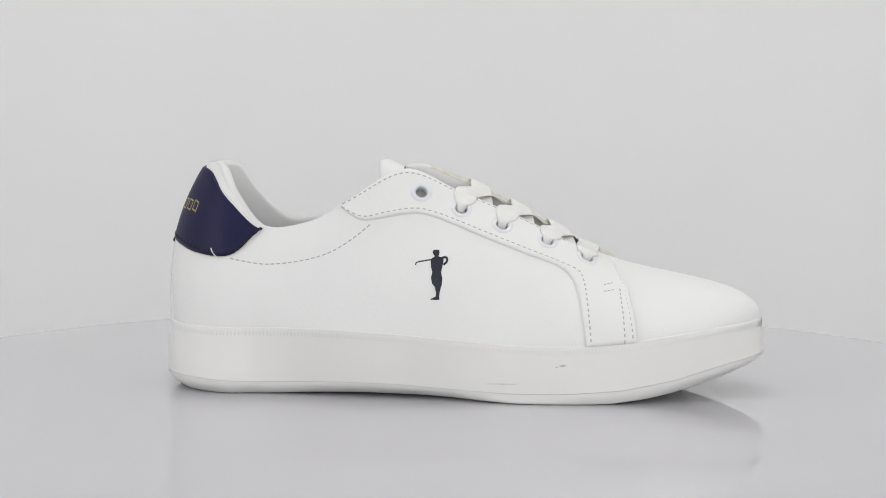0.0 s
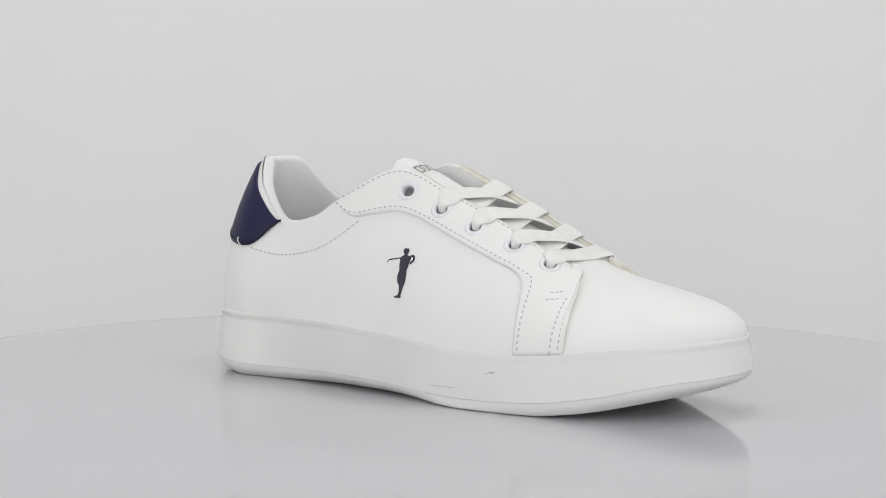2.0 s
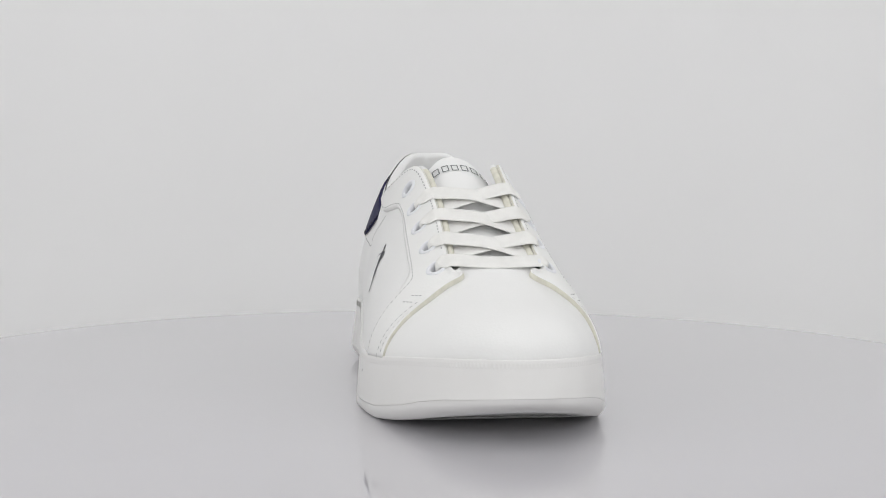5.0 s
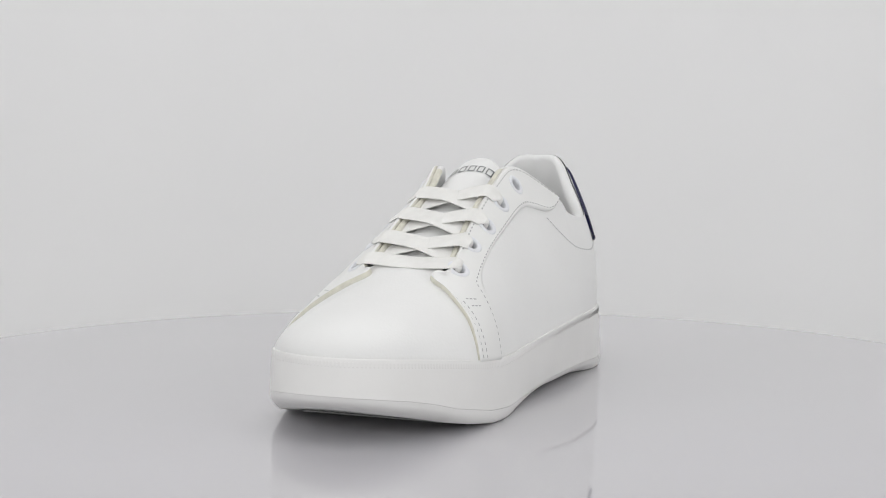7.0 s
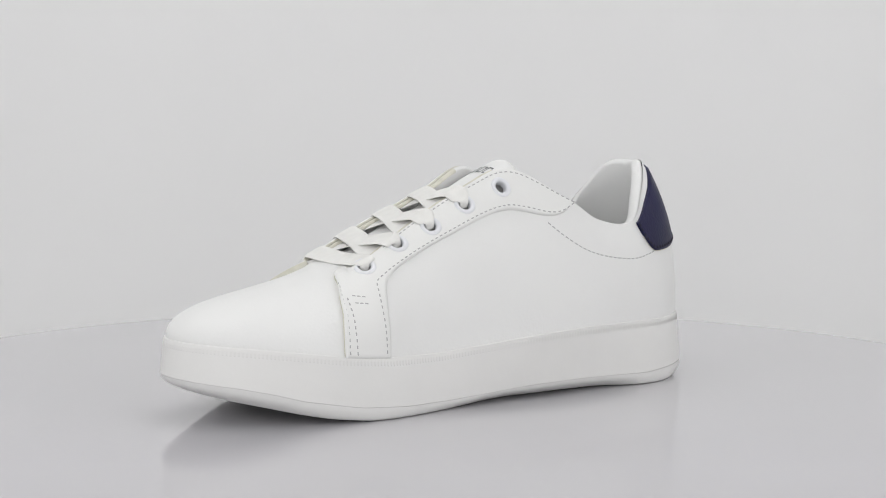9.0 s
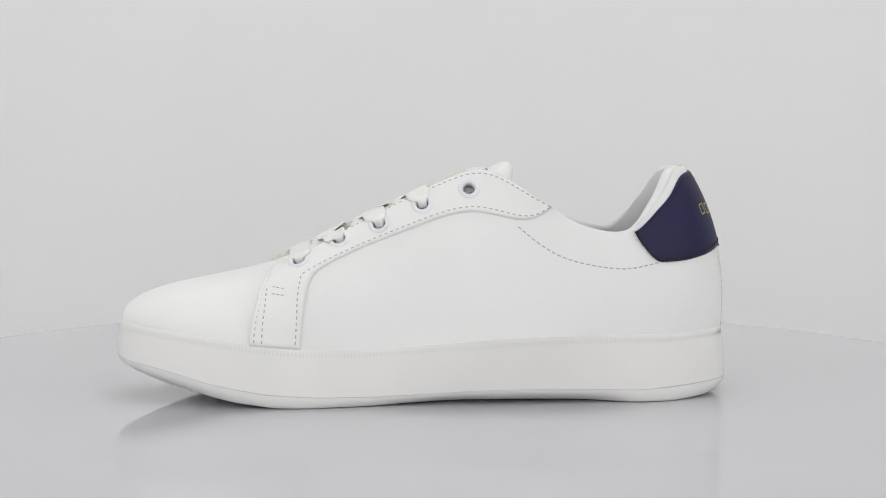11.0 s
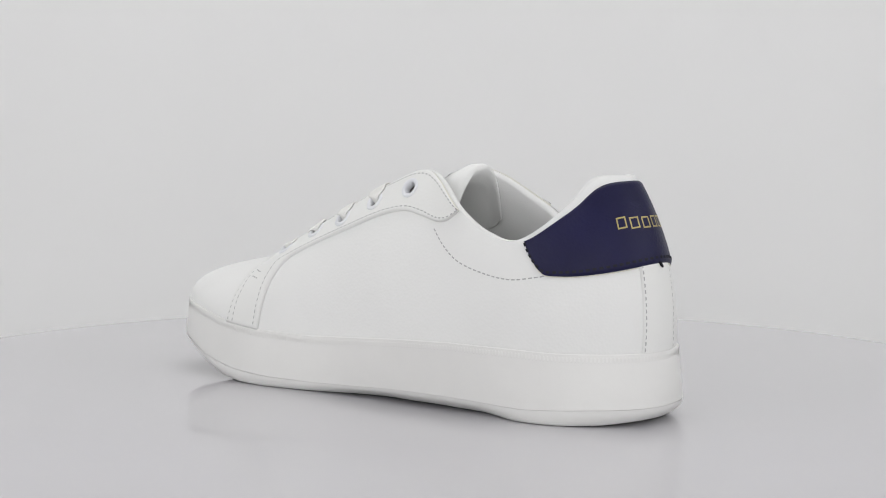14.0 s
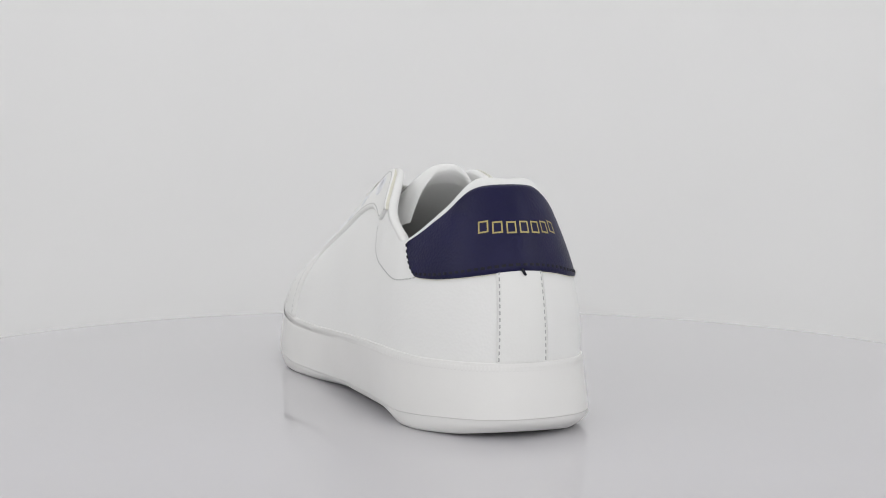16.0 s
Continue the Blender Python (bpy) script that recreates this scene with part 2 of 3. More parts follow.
def build_sole():
    n = 224
    ks = np.arange(n) * NR / n
    rr = np.array([ribs_at(k) for k in ks])
    mid, bot, top = rr[:, 0:2], rr[:, 2:4], rr[:, 4:6]
    cen = np.stack([np.clip(mid[:, 0] * 0.8, -110, 105), np.full(n, 2.0)], 1)
    out = (mid - cen) / np.linalg.norm(mid - cen, axis=1)[:, None]
    tz, bz, lz = rim_z(top[:, 0]), tread_z(bot[:, 0]), line_z(mid[:, 0])

    def ring(xy, z):
        return np.column_stack([xy, z]) * MM

    # outsole: tread face, rounded foot, up to the moulded line
    rows = []
    for s in (0.0, 0.35, 0.7, 0.93):
        xy = cen + (bot - cen) * s
        rows.append(ring(xy, tread_z(xy[:, 0]) + (0.8 if s < 0.9 else 0.0)))
    rows.append(ring(bot - out * 0.6, bz + 0.0))
    rows.append(ring(bot, bz + 0.4))
    for s in (0.25, 0.5, 0.75):
        xy = bot + (mid - bot) * (1 - (1 - s) ** 2)
        rows.append(ring(xy, bz + 0.4 + (lz - bz - 0.4) * s))
    rows.append(ring(mid, lz))
    part("outsole", np.vstack(rows), grid_faces(len(rows), n, True), TREAD, SHOE, "white rubber outsole with rounded foot")
    # sidewall: from the line to the rim
    rows = [ring(mid - out * 0.26, lz - 0.1), ring(mid - out * 0.18, lz + 0.1), ring(mid - out * 0.01, lz + 0.3)]
    for s in (0.2, 0.45, 0.7, 0.88, 0.955):
        xy = mid + (top + out * 0.9 - mid) * s
        rows.append(ring(xy, lz + (tz - lz) * s))
    rows.append(ring(top + out * 0.8, tz - 0.4))
    rows.append(ring(top + out * 0.5, tz - 0.1))
    rows.append(ring(top - out * 0.2, tz - 0.2))
    rows.append(ring(top - out * 3.0, tz - 1.0))
    side = part("midsole", np.vstack(rows), grid_faces(len(rows), n, True), SIDEWALL, SHOE, "off-white rubber cupsole sidewall")
    side.data.set_sharp_from_angle(angle=radians(24))
    # fine ribs under the rim
    verts, faces = [], []
    length = np.concatenate([[0], np.cumsum(np.linalg.norm(np.diff(np.vstack([top, top[:1]]), axis=0), axis=1))])
    for w in np.arange(0, length[-1], 1.75):
        k = np.interp(w, length, np.arange(n + 1)) * NR / n
        r = ribs_at(k)
        m_, t_ = r[0:2], r[4:6]
        c = np.array([np.clip(m_[0] * 0.8, -110, 105), 2.0])
        o = (m_ - c) / np.linalg.norm(m_ - c)
        tang = np.array([-o[1], o[0]])
        z = float(rim_z(t_[0]))
        low = float(line_z(m_[0]))
        b = len(verts)
        for dz, lift in ((-1.3, -0.1), (-1.9, 0.07), (-3.6, 0.07), (-4.2, -0.1)):
            for s in (-0.42, 0.42):
                p = m_ + (t_ + o * 0.9 - m_) * (z + dz - low) / (z - low)
                q = p + tang * s + o * lift
                verts.append((q[0] * MM, q[1] * MM, (z + dz) * MM))
        faces += [(b + 2 * i, b + 2 * i + 1, b + 2 * i + 3, b + 2 * i + 2) for i in range(3)]
    # bars laid on the tread; their grey stands in for shade in its grooves
    bars_v, bars_f = [], []
    for x in np.arange(74, 116, 9.0):
        half = np.interp(x, [72, 90, 112, 129, 138], [44, 40, 28, 15, 9])
        b = len(bars_v)
        z = float(tread_z(x))
        for dx, dz in ((-1.2, 0.4), (-1.0, -0.06), (1.0, -0.06), (1.2, 0.4)):
            for yy in (3 + 0.042 * x - half, 3 + 0.042 * x + half):
                bars_v.append(((x + dx) * MM, yy * MM, (z + dz) * MM))
        bars_f += [(b + 2 * j, b + 2 * j + 1, b + 2 * j + 3, b + 2 * j + 2) for j in range(3)]
    part("tread", bars_v, bars_f, GROOVE_SHADE, SHOE, "grey bars for the shaded tread grooves under the forefoot", kind="stuff")
    part("ribbing", verts, faces, SIDEWALL, side, "fine moulded ribs under the rim", smooth=False, kind="stuff")


EYES = {-1: [(-20.1, 98.0), (-0.6, 89.8), (19.5, 82.1), (41.5, 74.4), (60.8, 66.3)],
        1: [(-19.2, 101.1), (3.1, 93.6), (23.8, 84.2), (42.8, 76.6), (61.8, 66.9)]}
EYE_AT = {s: [place(s, x, z) for x, z in EYES[s]] for s in EYES}
EYE_P = {s: [surf(*kv) for kv in EYE_AT[s]] for s in EYES}


def near_eye(p, r=4.1):
    return any(np.linalg.norm(p - e) < r for s in EYE_P for e in EYE_P[s])


def build_upper():
    n, m = NR * 14, 64
    verts = np.array([[surf(j * NR / n, v) for j in range(n)] for v in np.linspace(0, 1, m)]).reshape(-1, 3)
    faces = []
    for f in grid_faces(m, n, True):
        c = (verts[f[0]] + verts[f[2]]) / 2
        if not near_eye(c):
            faces.append(f)
    return part("upper", verts * MM, faces, LEATHER, SHOE, "smooth white leather vamp and quarters")


def patch(name, low, high, mat, parent, thick, rows, label="", holes=False, edge=0.5, cut=None, proud=0.0):
    """A leather piece laid on the upper between two lines of equal length, with its own thickness."""
    n = len(low)
    pts, nor = [], []
    for i in range(rows):
        s = i / (rows - 1)
        for j in range(n):
            k, v = low[j] * (1 - s) + high[j] * s
            pts.append(surf(k, v))
            nor.append(normal(k, v))
    pts, nor = np.array(pts), np.array(nor)
    idx = np.arange(rows * n).reshape(rows, n)
    rimness = np.ones((rows, n))
    rimness[0], rimness[-1], rimness[:, 0], rimness[:, -1] = 0.55, 0.55, 0.55, 0.55
    if proud:
        # the piece lifts off towards its front edge
        along = np.clip((np.arange(n) / n - 0.62) / 0.1, 0, 1) * np.clip((1.0 - np.arange(n) / n) / 0.2, 0, 1)
        rise = np.clip((np.linspace(0, 1, rows) - 0.88) / 0.12, 0, 1)
        rimness = rimness + proud / thick * rise[:, None] * along[None, :]
    verts = pts + nor * (thick * rimness.reshape(-1, 1))
    faces = []
    for f in grid_faces(rows, n):
        if not (holes and near_eye((verts[f[0]] + verts[f[2]]) / 2)):
            faces.append(f)
    loop = list(idx[0]) + list(idx[1:, -1]) + list(idx[-1, -2::-1]) + list(idx[-2:0:-1, 0])
    b = len(verts)
    verts = np.vstack([verts, pts[loop] - nor[loop] * edge])
    flat = len(faces)
    for i in range(len(loop)):
        j = (i + 1) % len(loop)
        faces.append((loop[i], loop[j], b + j, b + i))
    ob = part(name, verts * MM, faces, mat, parent, label)
    if cut:
        ob.data.materials.append(cut)
        for p in ob.data.polygons[flat:]:
            if p.vertices[0] >= n:
                p.material_index = 1
    return ob


def stitches(name, line, parent, mat=THREAD, lift=0.15, pitch=2.9, dash=2.0, wide=0.6, label=""):
    """A row of thread dashes along a line of rib numbers and height shares."""
    p = np.array([surf(*kv) for kv in line])
    s = np.concatenate([[0], np.cumsum(np.linalg.norm(np.diff(p, axis=0), axis=1))])
    verts, faces = [], []
    for w in np.arange(0.5, s[-1] - dash, pitch):
        quad = []
        for e, hgt in ((0.0, -0.08), (0.2, 0.14), (0.8, 0.14), (1.0, -0.08)):
            kv = np.array([np.interp(w + e * dash, s, line[:, i]) for i in (0, 1)])
            kv2 = np.array([np.interp(w + e * dash + 0.2, s, line[:, i]) for i in (0, 1)])
            nn = normal(*kv)
            tt = surf(*kv2) - surf(*kv)
            tt /= np.linalg.norm(tt) + 1e-9
            side = np.cross(nn, tt)
            c = surf(*kv) + nn * (lift + hgt)
            quad += [c - side * wide / 2, c + side * wide / 2]
        b = len(verts)
        verts += quad
        faces += [(b + 2 * i, b + 2 * i + 1, b + 2 * i + 3, b + 2 * i + 2) for i in range(3)]
    return part(name, np.array(verts) * MM, faces, mat, parent, label)


LOW_SEAM = {-1: [(-58.5, 91.5), (-52, 86.8), (-46.4, 85.0), (-36.8, 86.5), (-23, 88.5), (-14, 87), (-3.9, 83.4), (12.6, 76.8),
                 (32, 69.5), (47, 64), (54, 58.5), (57.5, 50), (60, 38), (61.3, 27.5)],
            1: [(-58, 93.3), (-50.6, 88.4), (-42.6, 87.3), (-30.5, 89.5), (-19.7, 90.8), (-6.3, 88.3), (15, 80.5), (36.5, 72),
                (49.8, 65.5), (56.2, 60), (59.5, 50.3), (61, 38), (61.8, 27.6)]}
FRONT_EDGE = [(71, 64.3), (76.5, 58.5), (81.5, 50), (84.5, 40), (85.7, 29)]


def build_overlays():
    for s in (-1, 1):
        n = 150
        low = on_side(s, LOW_SEAM[s], n)
        kt = (9.05, 8.6, 8.0, 7.0, 6.0, 5.0, 4.25)
        edge = [np.array([k if s < 0 else NR - k, 0.995]) for k in kt]
        front = [place(s, x, z) for x, z in FRONT_EDGE]
        p3 = [surf(*e) for e in edge + front]
        line = np.array(edge + front)
        d = np.concatenate([[0], np.cumsum(np.linalg.norm(np.diff(np.array(p3), axis=0), axis=1))])
        fine = smooth_line(line, 400)
        fp = np.array([surf(k, min(v, 0.995)) for k, v in fine])
        fs = np.concatenate([[0], np.cumsum(np.linalg.norm(np.diff(fp, axis=0), axis=1))])
        w = np.linspace(0, fs[-1], n)
        high = np.stack([np.interp(w, fs, fine[:, 0]), np.minimum(np.interp(w, fs, fine[:, 1]), 0.995)], 1)
        stay = patch("eyestay", low, high, OVERLAY, SHOE, 1.6, 26, "white leather eyestay overlay with stitched edge", holes=True, cut=RAW, proud=1.6)
        stitches("stitching", low * 0.9 + high * 0.1, stay, lift=1.55, label="grey edge stitching")
        stitches("stitching", (high * 0.9 + low * 0.1)[:int(n * 0.62)], stay, lift=1.55)
        # double row and bar tack at the vamp
        tail = slice(int(n * 0.78), n)
        stitches("stitching", (high * 0.9 + low * 0.1)[tail], stay, lift=1.55)
        stitches("stitching", (high * 0.74 + low * 0.26)[int(n * 0.83):], stay, lift=1.55)
        bar = [(68.5, 54.4), (75.0, 55.0)], [(68.5, 51.6), (75.5, 52.1)]
        for b in bar:
            stitches("stitching", on_side(s, b, 8), stay, lift=1.55, pitch=2.2)
        for kv in EYE_AT[s]:
            build_eyelet(kv, stay)


def frame_at(kv):
    p, nn = surf(*kv), normal(*kv)
    along = surf(kv[0] + 0.05, kv[1]) - surf(kv[0] - 0.05, kv[1])
    along -= nn * (along @ nn)
    along /= np.linalg.norm(along)
    return p, nn, along, np.cross(nn, along)


def build_eyelet(kv, parent):
    p, nn, a, b = frame_at(kv)
    prof = [(5.5, 0.6), (5.45, 1.35), (5.1, 1.75), (4.3, 2.0), (3.5, 1.95), (3.0, 1.5), (2.85, 0.5), (2.8, -1.6)]
    seg = 28
    verts = [p + (a * math.cos(2 * math.pi * j / seg) + b * math.sin(2 * math.pi * j / seg)) * r + nn * z for r, z in prof for j in range(seg)]
    part("eyelet", np.array(verts) * MM, grid_faces(len(prof), seg, True), EYELET, parent, "white enamelled metal eyelet")


def build_heel():
    n = 130
    half = NR / 2
    outer = [place(-1, x, z) for x, z in ((-97.5, 80.6), (-102.5, 76.0), (-108, 70.2), (-113.5, 67.2), (-121, 66.8), (-132, 68.3), (-140, 70.8))]
    inner = [place(1, x, z) for x, z in ((-140, 70.5), (-132, 68.6), (-122, 67.2), (-112, 67.0), (-107.5, 69.0), (-102.5, 74.5), (-98, 81.8))]
    centre = place(-1, -145.4, 72.5)
    low = smooth_line(outer + [np.array([half, centre[1]])] + inner, n)
    k0, k1 = outer[0][0], inner[-1][0]
    crest = lambda k: np.interp(abs(k - half), [0, 0.8, 1.6, 3], [0.968, 0.955, 0.942, 0.965])
    fine = np.array([[k, crest(k)] for k in np.linspace(k0, k1, 400)])
    fp = np.array([surf(*q) for q in fine])
    fs = np.concatenate([[0], np.cumsum(np.linalg.norm(np.diff(fp, axis=0), axis=1))])
    hk = 0.5 * np.interp(np.linspace(0, fs[-1], n), fs, fine[:, 0]) + 0.5 * low[:, 0]
    high = np.stack([hk, crest(hk)], 1)
    tab = patch("heel_tab", low, high, NAVY, SHOE, 1.4, 30, "navy blue grained leather heel tab")
    stitches("stitching", low * 0.93 + high * 0.07, tab, NAVY_THREAD, lift=1.55, pitch=3.0, dash=1.8, wide=1.2, label="dark navy stitching")
    # pale cut edge and thread ends under the tab
    stitches("stitching", low[4:-4] + np.array([0, -0.004]), tab, RAW, lift=0.3, pitch=2.2, dash=2.1, wide=0.5, label="pale cut edge")
    # back strip between two vertical seams
    lo = np.array([[k, 0.0] for k in np.linspace(half - 0.46, half + 0.56, 16)])
    hi = np.array([[k, centre[1] + 0.03] for k in np.linspace(half - 0.42, half + 0.50, 16)])
    strip = patch("back_strip", lo, hi, OVERLAY, SHOE, 0.8, 40, "white leather strip down the heel seam")
    for q in (0.06, 0.94):
        line = np.array([[lo[0][0] * (1 - q) * (1 - v) + lo[-1][0] * q * (1 - v) + (hi[0][0] * (1 - q) + hi[-1][0] * q) * v, v * hi[0][1]]
                         for v in np.linspace(0.02, 0.97, 40)])
        stitches("stitching", line, strip, lift=0.75)
    # gold printed word as a row of plain outlined blocks
    tall = [(k, surf(k, np.interp(90.0, [surf(k, v)[2] for v in VF], VF))[1]) for k in np.linspace(12.3, 15.9, 60)]
    kc, ky = (np.interp(y, [q[1] for q in tall], [q[0] for q in tall]) for y in (16.6, -18.0))
    for i in range(7):
        k0 = kc + (ky - kc) * i / 7
        k1 = k0 + (ky - kc) / 7 * 0.74
        z0 = np.interp(i, [0, 3, 6], [87.6, 88.3, 87.8])
        v0, v1 = (np.interp(z, [surf(k0, v)[2] for v in VF], VF) for z in (z0, z0 + 5.0))
        block(lambda a, b: (surf(k0 + (k1 - k0) * a, v0 + (v1 - v0) * b) + normal(k0 + (k1 - k0) * a, v0 + (v1 - v0) * b) * 1.5), tab, GOLD,
              "gold printed mark")


def block(at, parent, mat, label):
    """One letter-sized mark: a plain block drawn as thin bars; at(a, b) gives the point a across and b up the mark."""
    w = 0.15
    bars = [(0, w, 0, 1), (1 - w, 1, 0, 1), (w, 1 - w, 0, 0.13), (w, 1 - w, 0.87, 1)]
    verts, faces = [], []
    for a0, a1, b0, b1 in bars:
        base = len(verts)
        for b in np.linspace(b0, b1, 2):
            for a in np.linspace(a0, a1, 3):
                verts.append(at(a, b))
        faces += grid_faces(2, 3, base=base)
    part("lettering", np.array(verts) * MM, faces, mat, parent, label)


def build_collar():
    for s in (-1, 1):
        pts = [(-43.6, 83.4), (-53, 75.8), (-64, 69.3), (-78, 65.2), (-94.7, 63.3), (-108, 65.0), (-114, 66.5)]
        stitches("stitching", on_side(s, [(x + (2 if s > 0 else 0), z + (1 if s > 0 else 0)) for x, z in pts], 60), SHOE, lift=0.05,
                 label="grey stitching under the padded collar")
    # padded lining: rolls over the top edge and falls to the insole
    n = 260
    ks = np.linspace(4.6, NR - 4.6, n)
    rows = [[] for _ in range(13)]
    for k in ks:
        r = ribs_at(k)
        t = surf(k, 1.0)
        d = np.array([max(t[0], -92.0) - t[0], YC - t[1], 0.0])
        if t[0] > -60:
            d = np.array([0.0, YC - t[1], 0.0])
        d /= np.linalg.norm(d)
        pad = np.interp(abs(k - NR / 2), [0, 4, 5.0, 6.0, 7, 10], [6.0, 6.0, 5.0, 3.6, 3.4, 3.2])
        foot = np.array([r[4], r[5], 0.0])
        c = np.array([np.clip(r[4], -100, 100), YC, 0.0])
        foot = foot + (c - foot) / np.linalg.norm(c - foot) * 9.0
        foot[2] = 40.0
        # roll
        prof = [(-0.1, -1.6), (0.06, -0.25), (0.25, -0.02), (0.5, 0.04), (0.76, -0.1), (0.95, -0.45), (1.02, -0.95)]
        for i, (a, z) in enumerate(prof):
            rows[i].append(t + d * pad * a + np.array([0, 0, z * pad * 0.5]))
        end = rows[6][-1]
        for i in range(6):
            s = (i + 1) / 6
            q = end * (1 - s) + foot * s
            bulge = 4 * s * (1 - s)
            q = q + d * pad * 0.25 * bulge - d * 6.0 * bulge * 0.5
            q[2] = end[2] * (1 - s) + 40.0 * s
            rows[7 + i].append(q)
    ob = part("collar_lining", np.array(rows).reshape(-1, 3) * MM, grid_faces(13, n), LINING, SHOE, "soft white padded collar lining with cream cut edge at the throat")
    ob.data.materials.append(RAW)
    for p in ob.data.polygons:
        row, col = divmod(min(p.vertices), n)
        if row < 6 and abs(ks[col] - NR / 2) > 6.3:
            p.material_index = 1
    # insole
    m = 112
    rr = np.array([ribs_at(k)[4:6] for k in np.arange(m) * NR / m])
    cen = np.stack([np.clip(rr[:, 0] * 0.8, -105, 100), np.full(m, 3.0)], 1)
    verts = []
    for q in (0.05, 0.5, 0.86, 0.9):
        xy = cen + (rr - cen) * q
        verts += [(x * MM, y * MM, (42 if q < 0.88 else 36) * MM) for x, y in xy]
    part("insole", verts, grid_faces(4, m, True), LINING, SHOE, "white fabric insole")


SPINE = [(74, 60), (60, 67.5), (40, 78.5), (10, 91.6), (-10, 100.5), (-23, 106.8), (-33, 111), (-39, 113.6), (-43, 112.4)]


SPINE_FINE = smooth_line(SPINE, 60)


def tongue_point(s, w, lift):
    """On the tongue: s along it from the toe, w across from -1 to 1, lift above its middle layer."""
    sp = SPINE_FINE
    i = s * 59
    x, z = (np.interp(i, np.arange(60), sp[:, j]) for j in (0, 1))
    half = np.interp(s, [0, 0.5, 0.8, 0.93, 1], [17, 21, 25, 24, 18])
    sag = np.interp(s, [0, 0.4, 0.8, 1], [3, 8, 24, 26])
    return np.array([x + sag * 0.15 * w * w, YC - 0.5 + 0.042 * x + half * w, z - sag * abs(w) ** 2.6 + lift])


def build_tongue():
    ns, nw = 46, 28
    verts = []
    for i in range(ns):
        s = i / (ns - 1)
        th = np.interp(s, [0, 0.5, 0.85, 0.96, 1.0], [2.2, 3.2, 4.6, 4.2, 1.2])
        for j in range(nw * 2):
            a = 2 * math.pi * j / (nw * 2)
            w = math.cos(a)
            verts.append(tongue_point(s, w, th * (abs(math.sin(a)) ** 0.55 * (1 if math.sin(a) >= 0 else -1) - 1.0)))
    faces = grid_faces(ns, nw * 2, True)
    faces += [tuple(range(nw * 2)), tuple((ns - 1) * nw * 2 + j for j in range(nw * 2))]
    t = part("tongue", np.array(verts) * MM, faces, LEATHER, SHOE, "padded white leather tongue, arched, with dark print")
    for i in range(7):
        w0 = -0.70 + i * 0.2
        block(lambda a, b: tongue_point(0.845 + 0.05 * b, w0 + 0.145 * a, 0.2),
              t, GREY_PRINT, "dark grey printed mark")


def band(pts, wide, ups, name="lace", thick=0.55, label=""):
    """A flat woven lace through pts (mm), its flat side facing ups; it gathers to a cord where it enters an eyelet."""
    n = 60
    c = smooth_line([p for p, _ in pts], n)
    steps = np.concatenate([[0], np.cumsum([np.linalg.norm(pts[i + 1][0] - pts[i][0]) for i in range(len(pts) - 1)])])
    ws = np.interp(np.linspace(0, steps[-1], n), steps, [w for _, w in pts])
    u = np.stack([np.interp(np.linspace(0, steps[-1], n), steps, [q[i] for q in ups]) for i in range(3)], 1)
    verts = []
    for i in range(n):
        t = c[min(i + 1, n - 1)] - c[max(i - 1, 0)]
        t /= np.linalg.norm(t)
        up = u[i] - t * (u[i] @ t)
        up /= np.linalg.norm(up)
        side = np.cross(t, up)
        wd = wide * ws[i]
        th = thick * (1.0 + 1.6 * max(0.0, 0.75 - ws[i]))
        for a, h in ((-0.5, 0), (-0.46, 0.5), (-0.2, 0.85), (0.2, 0.85), (0.46, 0.5), (0.5, 0), (0.46, -0.5), (0.2, -0.6), (-0.2, -0.6), (-0.46, -0.5)):
            verts.append(c[i] + side * a * wd + up * h * th)
    part(name, np.array(verts) * MM, grid_faces(n, 10, True), LACE, SHOE, label or "flat white woven cotton lace")


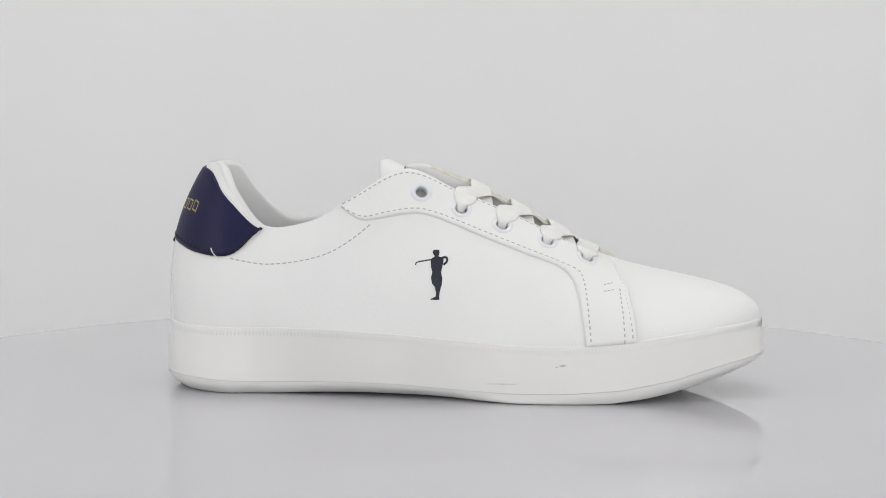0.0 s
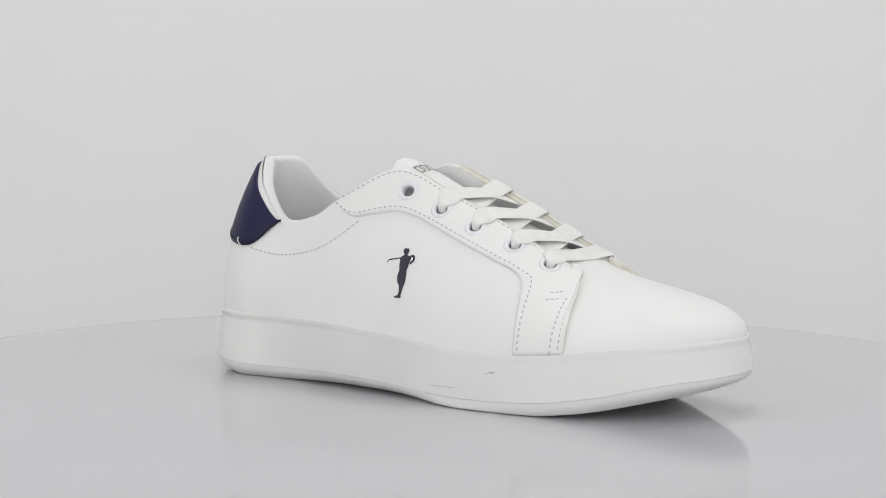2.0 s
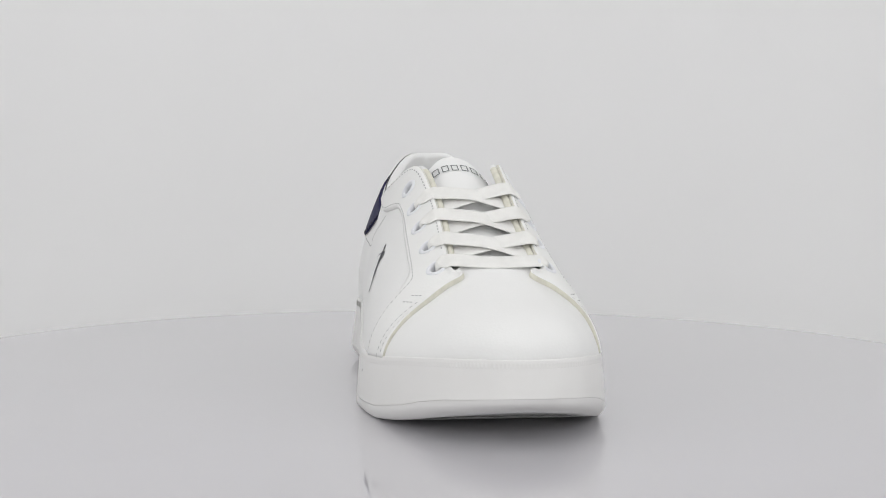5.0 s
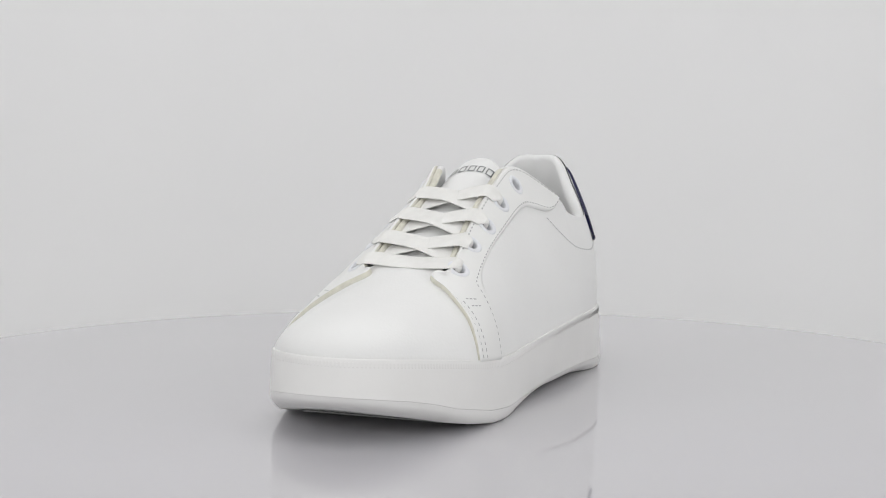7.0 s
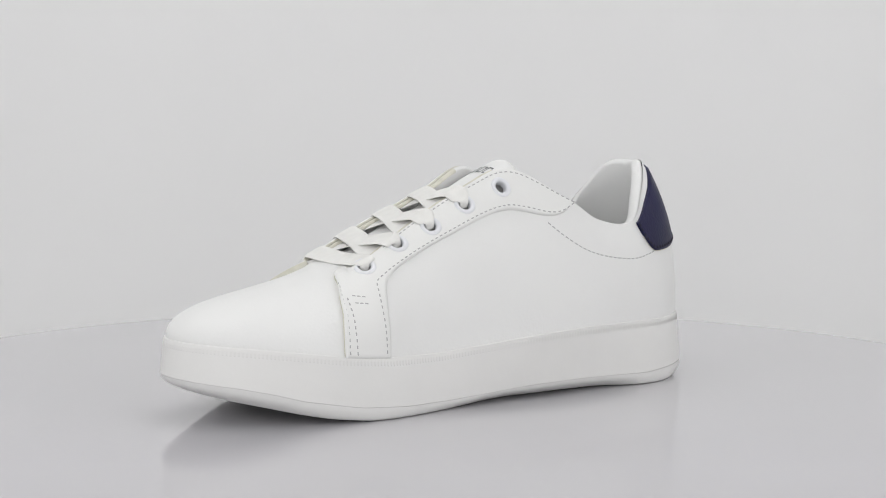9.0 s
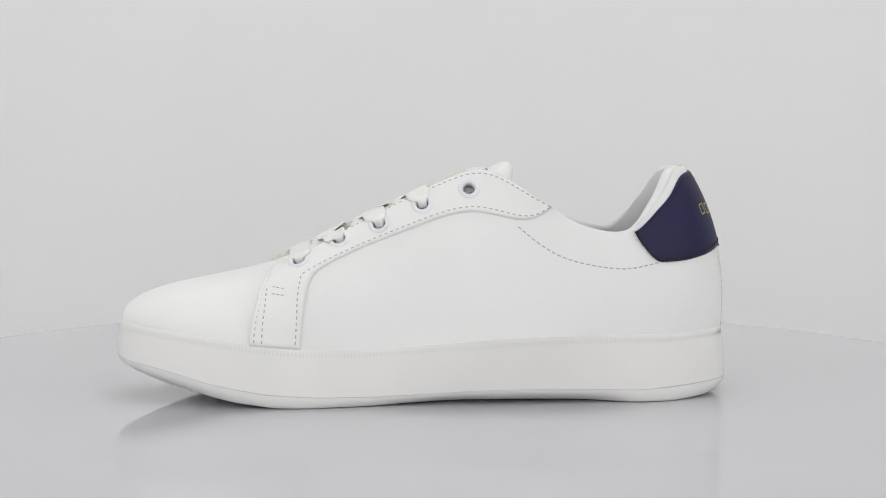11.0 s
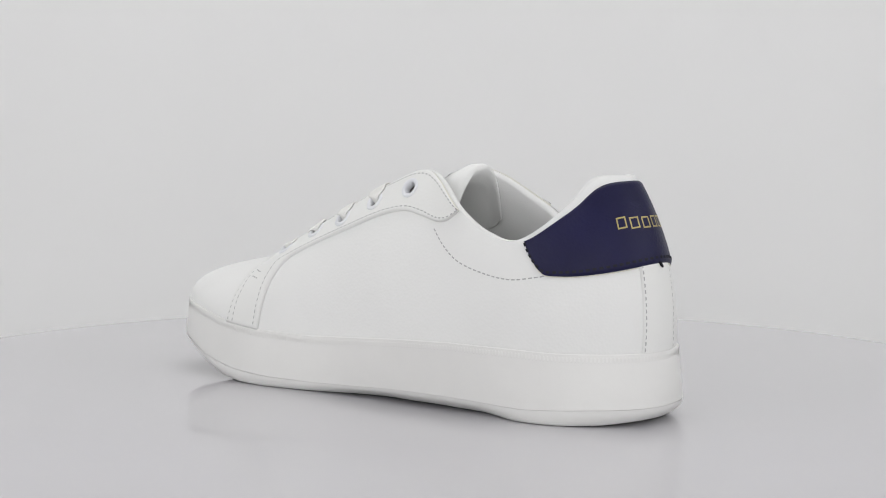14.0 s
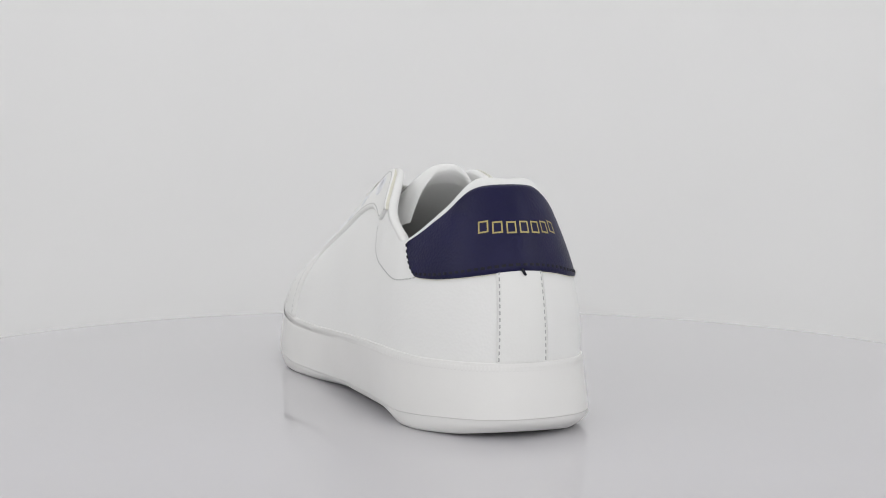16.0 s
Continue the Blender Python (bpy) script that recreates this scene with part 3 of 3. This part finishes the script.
def build_laces():
    slope = np.array([0.42, 0.0, 1.0])
    slope /= np.linalg.norm(slope)
    along = np.array([1.0, 0.0, -0.42]) / 1.085

    def eye_end(s, lv, shift=1.0):
        """The run of a lace from its eyelet up to the throat edge of that side."""
        kv = EYE_AT[s][lv]
        e, nn = surf(*kv), normal(*kv)
        ks = np.linspace(kv[0] - 0.9, kv[0] + 0.9, 61)
        k_top = min(ks, key=lambda k: abs(surf(k, 1.0)[0] - (e[0] - 1.0)))
        edge = surf(k_top, 0.995)
        up = nn * 0.5 + slope * 0.5
        up /= np.linalg.norm(up)
        top = np.array([k_top, 0.995])
        run, ups = [(e - nn * 1.0 - (edge - e) * 0.02, 0.36)], [nn]
        for f, w, b in ((0.16, 0.42, 0.2), (0.38, 0.74, 0.9), (0.62, 1.0, 1.9), (0.85, 1.0, 3.0)):
            q = kv * (1 - f) + top * f
            m = normal(*q)
            run.append((surf(*q) + m * 2.05 + along * b * shift, w))
            ups.append(m)
        up = ups[-1] * 0.4 + slope * 0.6
        run.append((edge + slope * 1.5 - np.array([0, s * 2.0, 0]) + along * 4.0 * shift, 1.0))
        ups.append(up / np.linalg.norm(up))
        return run, ups, edge

    for lv in (1, 2, 3):
        for s in (1, -1):
            run, ups, edge = eye_end(s, lv)
            _, _, far = eye_end(-s, lv)
            over = 1.5 if s < 0 else 0.5
            mid = (edge + far) / 2 + along * 8.5 + slope * over
            end = far + along * 14.5 + np.array([0, -s * 3.0, 0]) - slope * 4.0
            q = mid * 0.4 + end * 0.6 + slope * 0.6
            band(run + [(mid, 1.0), (q, 1.0), (end, 1.0)], 11.5, ups + [slope, slope, slope])
    run, ups, edge = eye_end(-1, 4, 0.15)
    run2, ups2, edge2 = eye_end(1, 4, 0.15)
    mid = (edge + edge2) / 2 + slope * 0.6 + along * 0.8
    band(run + [(mid, 1.0)] + run2[::-1], 11.5, ups + [slope] + ups2[::-1])


def strand(pts, radius, mat, parent, name, label):
    """A thin thread through pts (mm)."""
    n, seg = 24, 6
    c = smooth_line(pts, n)
    verts = []
    for i in range(n):
        t = c[min(i + 1, n - 1)] - c[max(i - 1, 0)]
        t /= np.linalg.norm(t)
        a = np.cross(t, (0.3, 0.2, 0.9))
        a /= np.linalg.norm(a)
        b = np.cross(t, a)
        r = radius * (1 - 0.5 * (i / n) ** 3)
        verts += [c[i] + (a * math.cos(2 * math.pi * j / seg) + b * math.sin(2 * math.pi * j / seg)) * r for j in range(seg)]
    part(name, np.array(verts) * MM, grid_faces(n, seg, True), mat, parent, label)


def build_loose_ends():
    """Loose thread ends at the heel tab."""
    def off(side, x, z, d):
        kv = place(side, x, z)
        return surf(*kv) + normal(*kv) * d
    strand([off(-1, -121.5, 70.2, 1.6), off(-1, -120.6, 68.6, 2.2), off(-1, -119.4, 66.8, 1.2), off(-1, -117.6, 65.6, 0.4)], 0.32, LACE, SHOE,
           "thread_end", "loose white thread end at the heel tab")
    half = NR / 2
    v = place(-1, -145.4, 72.5)[1]
    for k, d in ((half - 0.03, 1.7),):
        strand([surf(k + 0.05, v + 0.01) + normal(k, v) * 1.0, surf(k, v - 0.006) + normal(k, v) * 1.6 + np.array([0, 0, -d * 0.6]),
                surf(k - 0.03, v) + normal(k, v) * 1.3 + np.array([0, 0, -d])], 0.75, NAVY_THREAD, SHOE, "thread_end", "dark navy thread end under the heel tab")


def build_scuffs():
    """Rubbed grey marks on the sidewall."""
    for i, (x, share, wide, high, drop) in enumerate(((50.5, 0.60, 1.9, 0.5, 0.12), (47.5, 0.57, 0.7, 0.3, 0.0), (22.0, 0.2, 7.5, 0.16, 0.5))):
        k = min(np.arange(3.0, 9.0, 0.02), key=lambda q: abs(ribs_at(q)[0] - x))
        verts = []
        for a in np.linspace(-1, 1, 13):
            r = ribs_at(k - a * wide / 33.0)
            low, high_z = float(line_z(r[0])), float(rim_z(r[4]))
            rough = high * (1 - a * a) * (1 + 0.35 * math.sin(9 * a + i)) + 0.05
            for h in (-1, 1):
                s = share + (h * rough + drop * a) / (high_z - low)
                y = r[1] + (r[5] - 0.9 - r[1]) * s
                verts.append((r[0] + (r[4] - r[0]) * s, y - 0.12, low + (high_z - low) * s))
        part("scuff", np.array(verts) * MM, grid_faces(13, 2), SCUFF, SHOE, "faint grey rubbed mark on the sidewall")


def build_mark():
    """The printed emblem on the outer side, as a plain tapered mark with a slim bar."""
    spans = [(0.0, -0.9, 0.9), (0.05, -1.4, 1.2), (0.1, -0.9, 1.0), (0.13, -0.5, 0.7), (0.17, -1.6, 2.6), (0.22, -2.0, 2.6), (0.34, -1.9, 2.1),
             (0.45, -1.5, 1.7), (0.56, -2.0, 2.0), (0.68, -1.6, 1.9), (0.75, -0.6, 1.5), (0.86, -0.3, 1.0), (0.94, -0.5, 0.8), (0.97, -2.0, 0.9), (1.0, -2.4, 0.8)]
    verts = []

    def put(x, z):
        kv = place(-1, x, z)
        verts.append(surf(*kv) + normal(*kv) * 0.18)

    for q, a, b in spans:
        for x in np.linspace(a * 1.35, b * 1.35, 4):
            put(-11.4 + x + 1.2 * q, 71.6 - q * 23.4)
    faces = grid_faces(len(spans), 4)
    # slim bars: one long, hooked at its end, and a small folded one opposite
    for line, half in (([(-21.0, 64.3), (-20.6, 65.6), (-16.5, 66.5), (-12.0, 67.2)], 0.3), ([(-9.0, 67.6), (-6.6, 68.2), (-5.9, 66.4), (-7.6, 64.6)], 0.55)):
        b = len(verts)
        c = smooth_line(line, 12)
        for i in range(12):
            d = c[min(i + 1, 11)] - c[max(i - 1, 0)]
            d = np.array([-d[1], d[0]]) / np.linalg.norm(d) * half
            put(*(c[i] - d))
            put(*(c[i] + d))
        faces += grid_faces(12, 2, base=b)
    part("emblem", np.array(verts) * MM, faces, NAVY_PRINT, SHOE, "small dark navy printed emblem")


build_sole()
build_upper()
build_overlays()
build_heel()
build_collar()
build_tongue()
build_laces()
build_mark()
build_loose_ends()
build_scuffs()


# ---- what moves: the turntable turns and carries the sneaker ----
def motions():
    turn = [(0.0, 0.60), (0.5, -7.18), (1.0, -14.95), (1.5, -22.64), (2.0, -30.35), (2.5, -38.06), (3.0, -45.78), (3.5, -53.52),
            (4.0, -61.28), (4.5, -69.03), (5.0, -76.77), (5.5, -84.52), (6.0, -92.30), (6.5, -100.18), (7.0, -108.03), (7.5, -115.87),
            (8.0, -123.67), (8.5, -131.49), (9.0, -139.30), (9.5, -147.08), (10.0, -154.80), (10.5, -162.50), (11.0, -170.20), (11.5, -177.88),
            (12.0, -185.62), (12.5, -193.35), (13.0, -201.07), (13.5, -208.87), (14.0, -216.73), (14.5, -224.60), (15.0, -232.44), (15.5, -240.21),
            (16.0, -247.70)]
    stand = Matrix.Translation((0.01001, 0.00572, 0.0002))
    walk(TURNTABLE, [(t, pose(0, 0, 0, 0, 0, a)) for t, a in turn])
    walk(SHOE, [(t, pose(0, 0, 0, 0, 0, a - 5.0) @ stand) for t, a in turn])


motions()
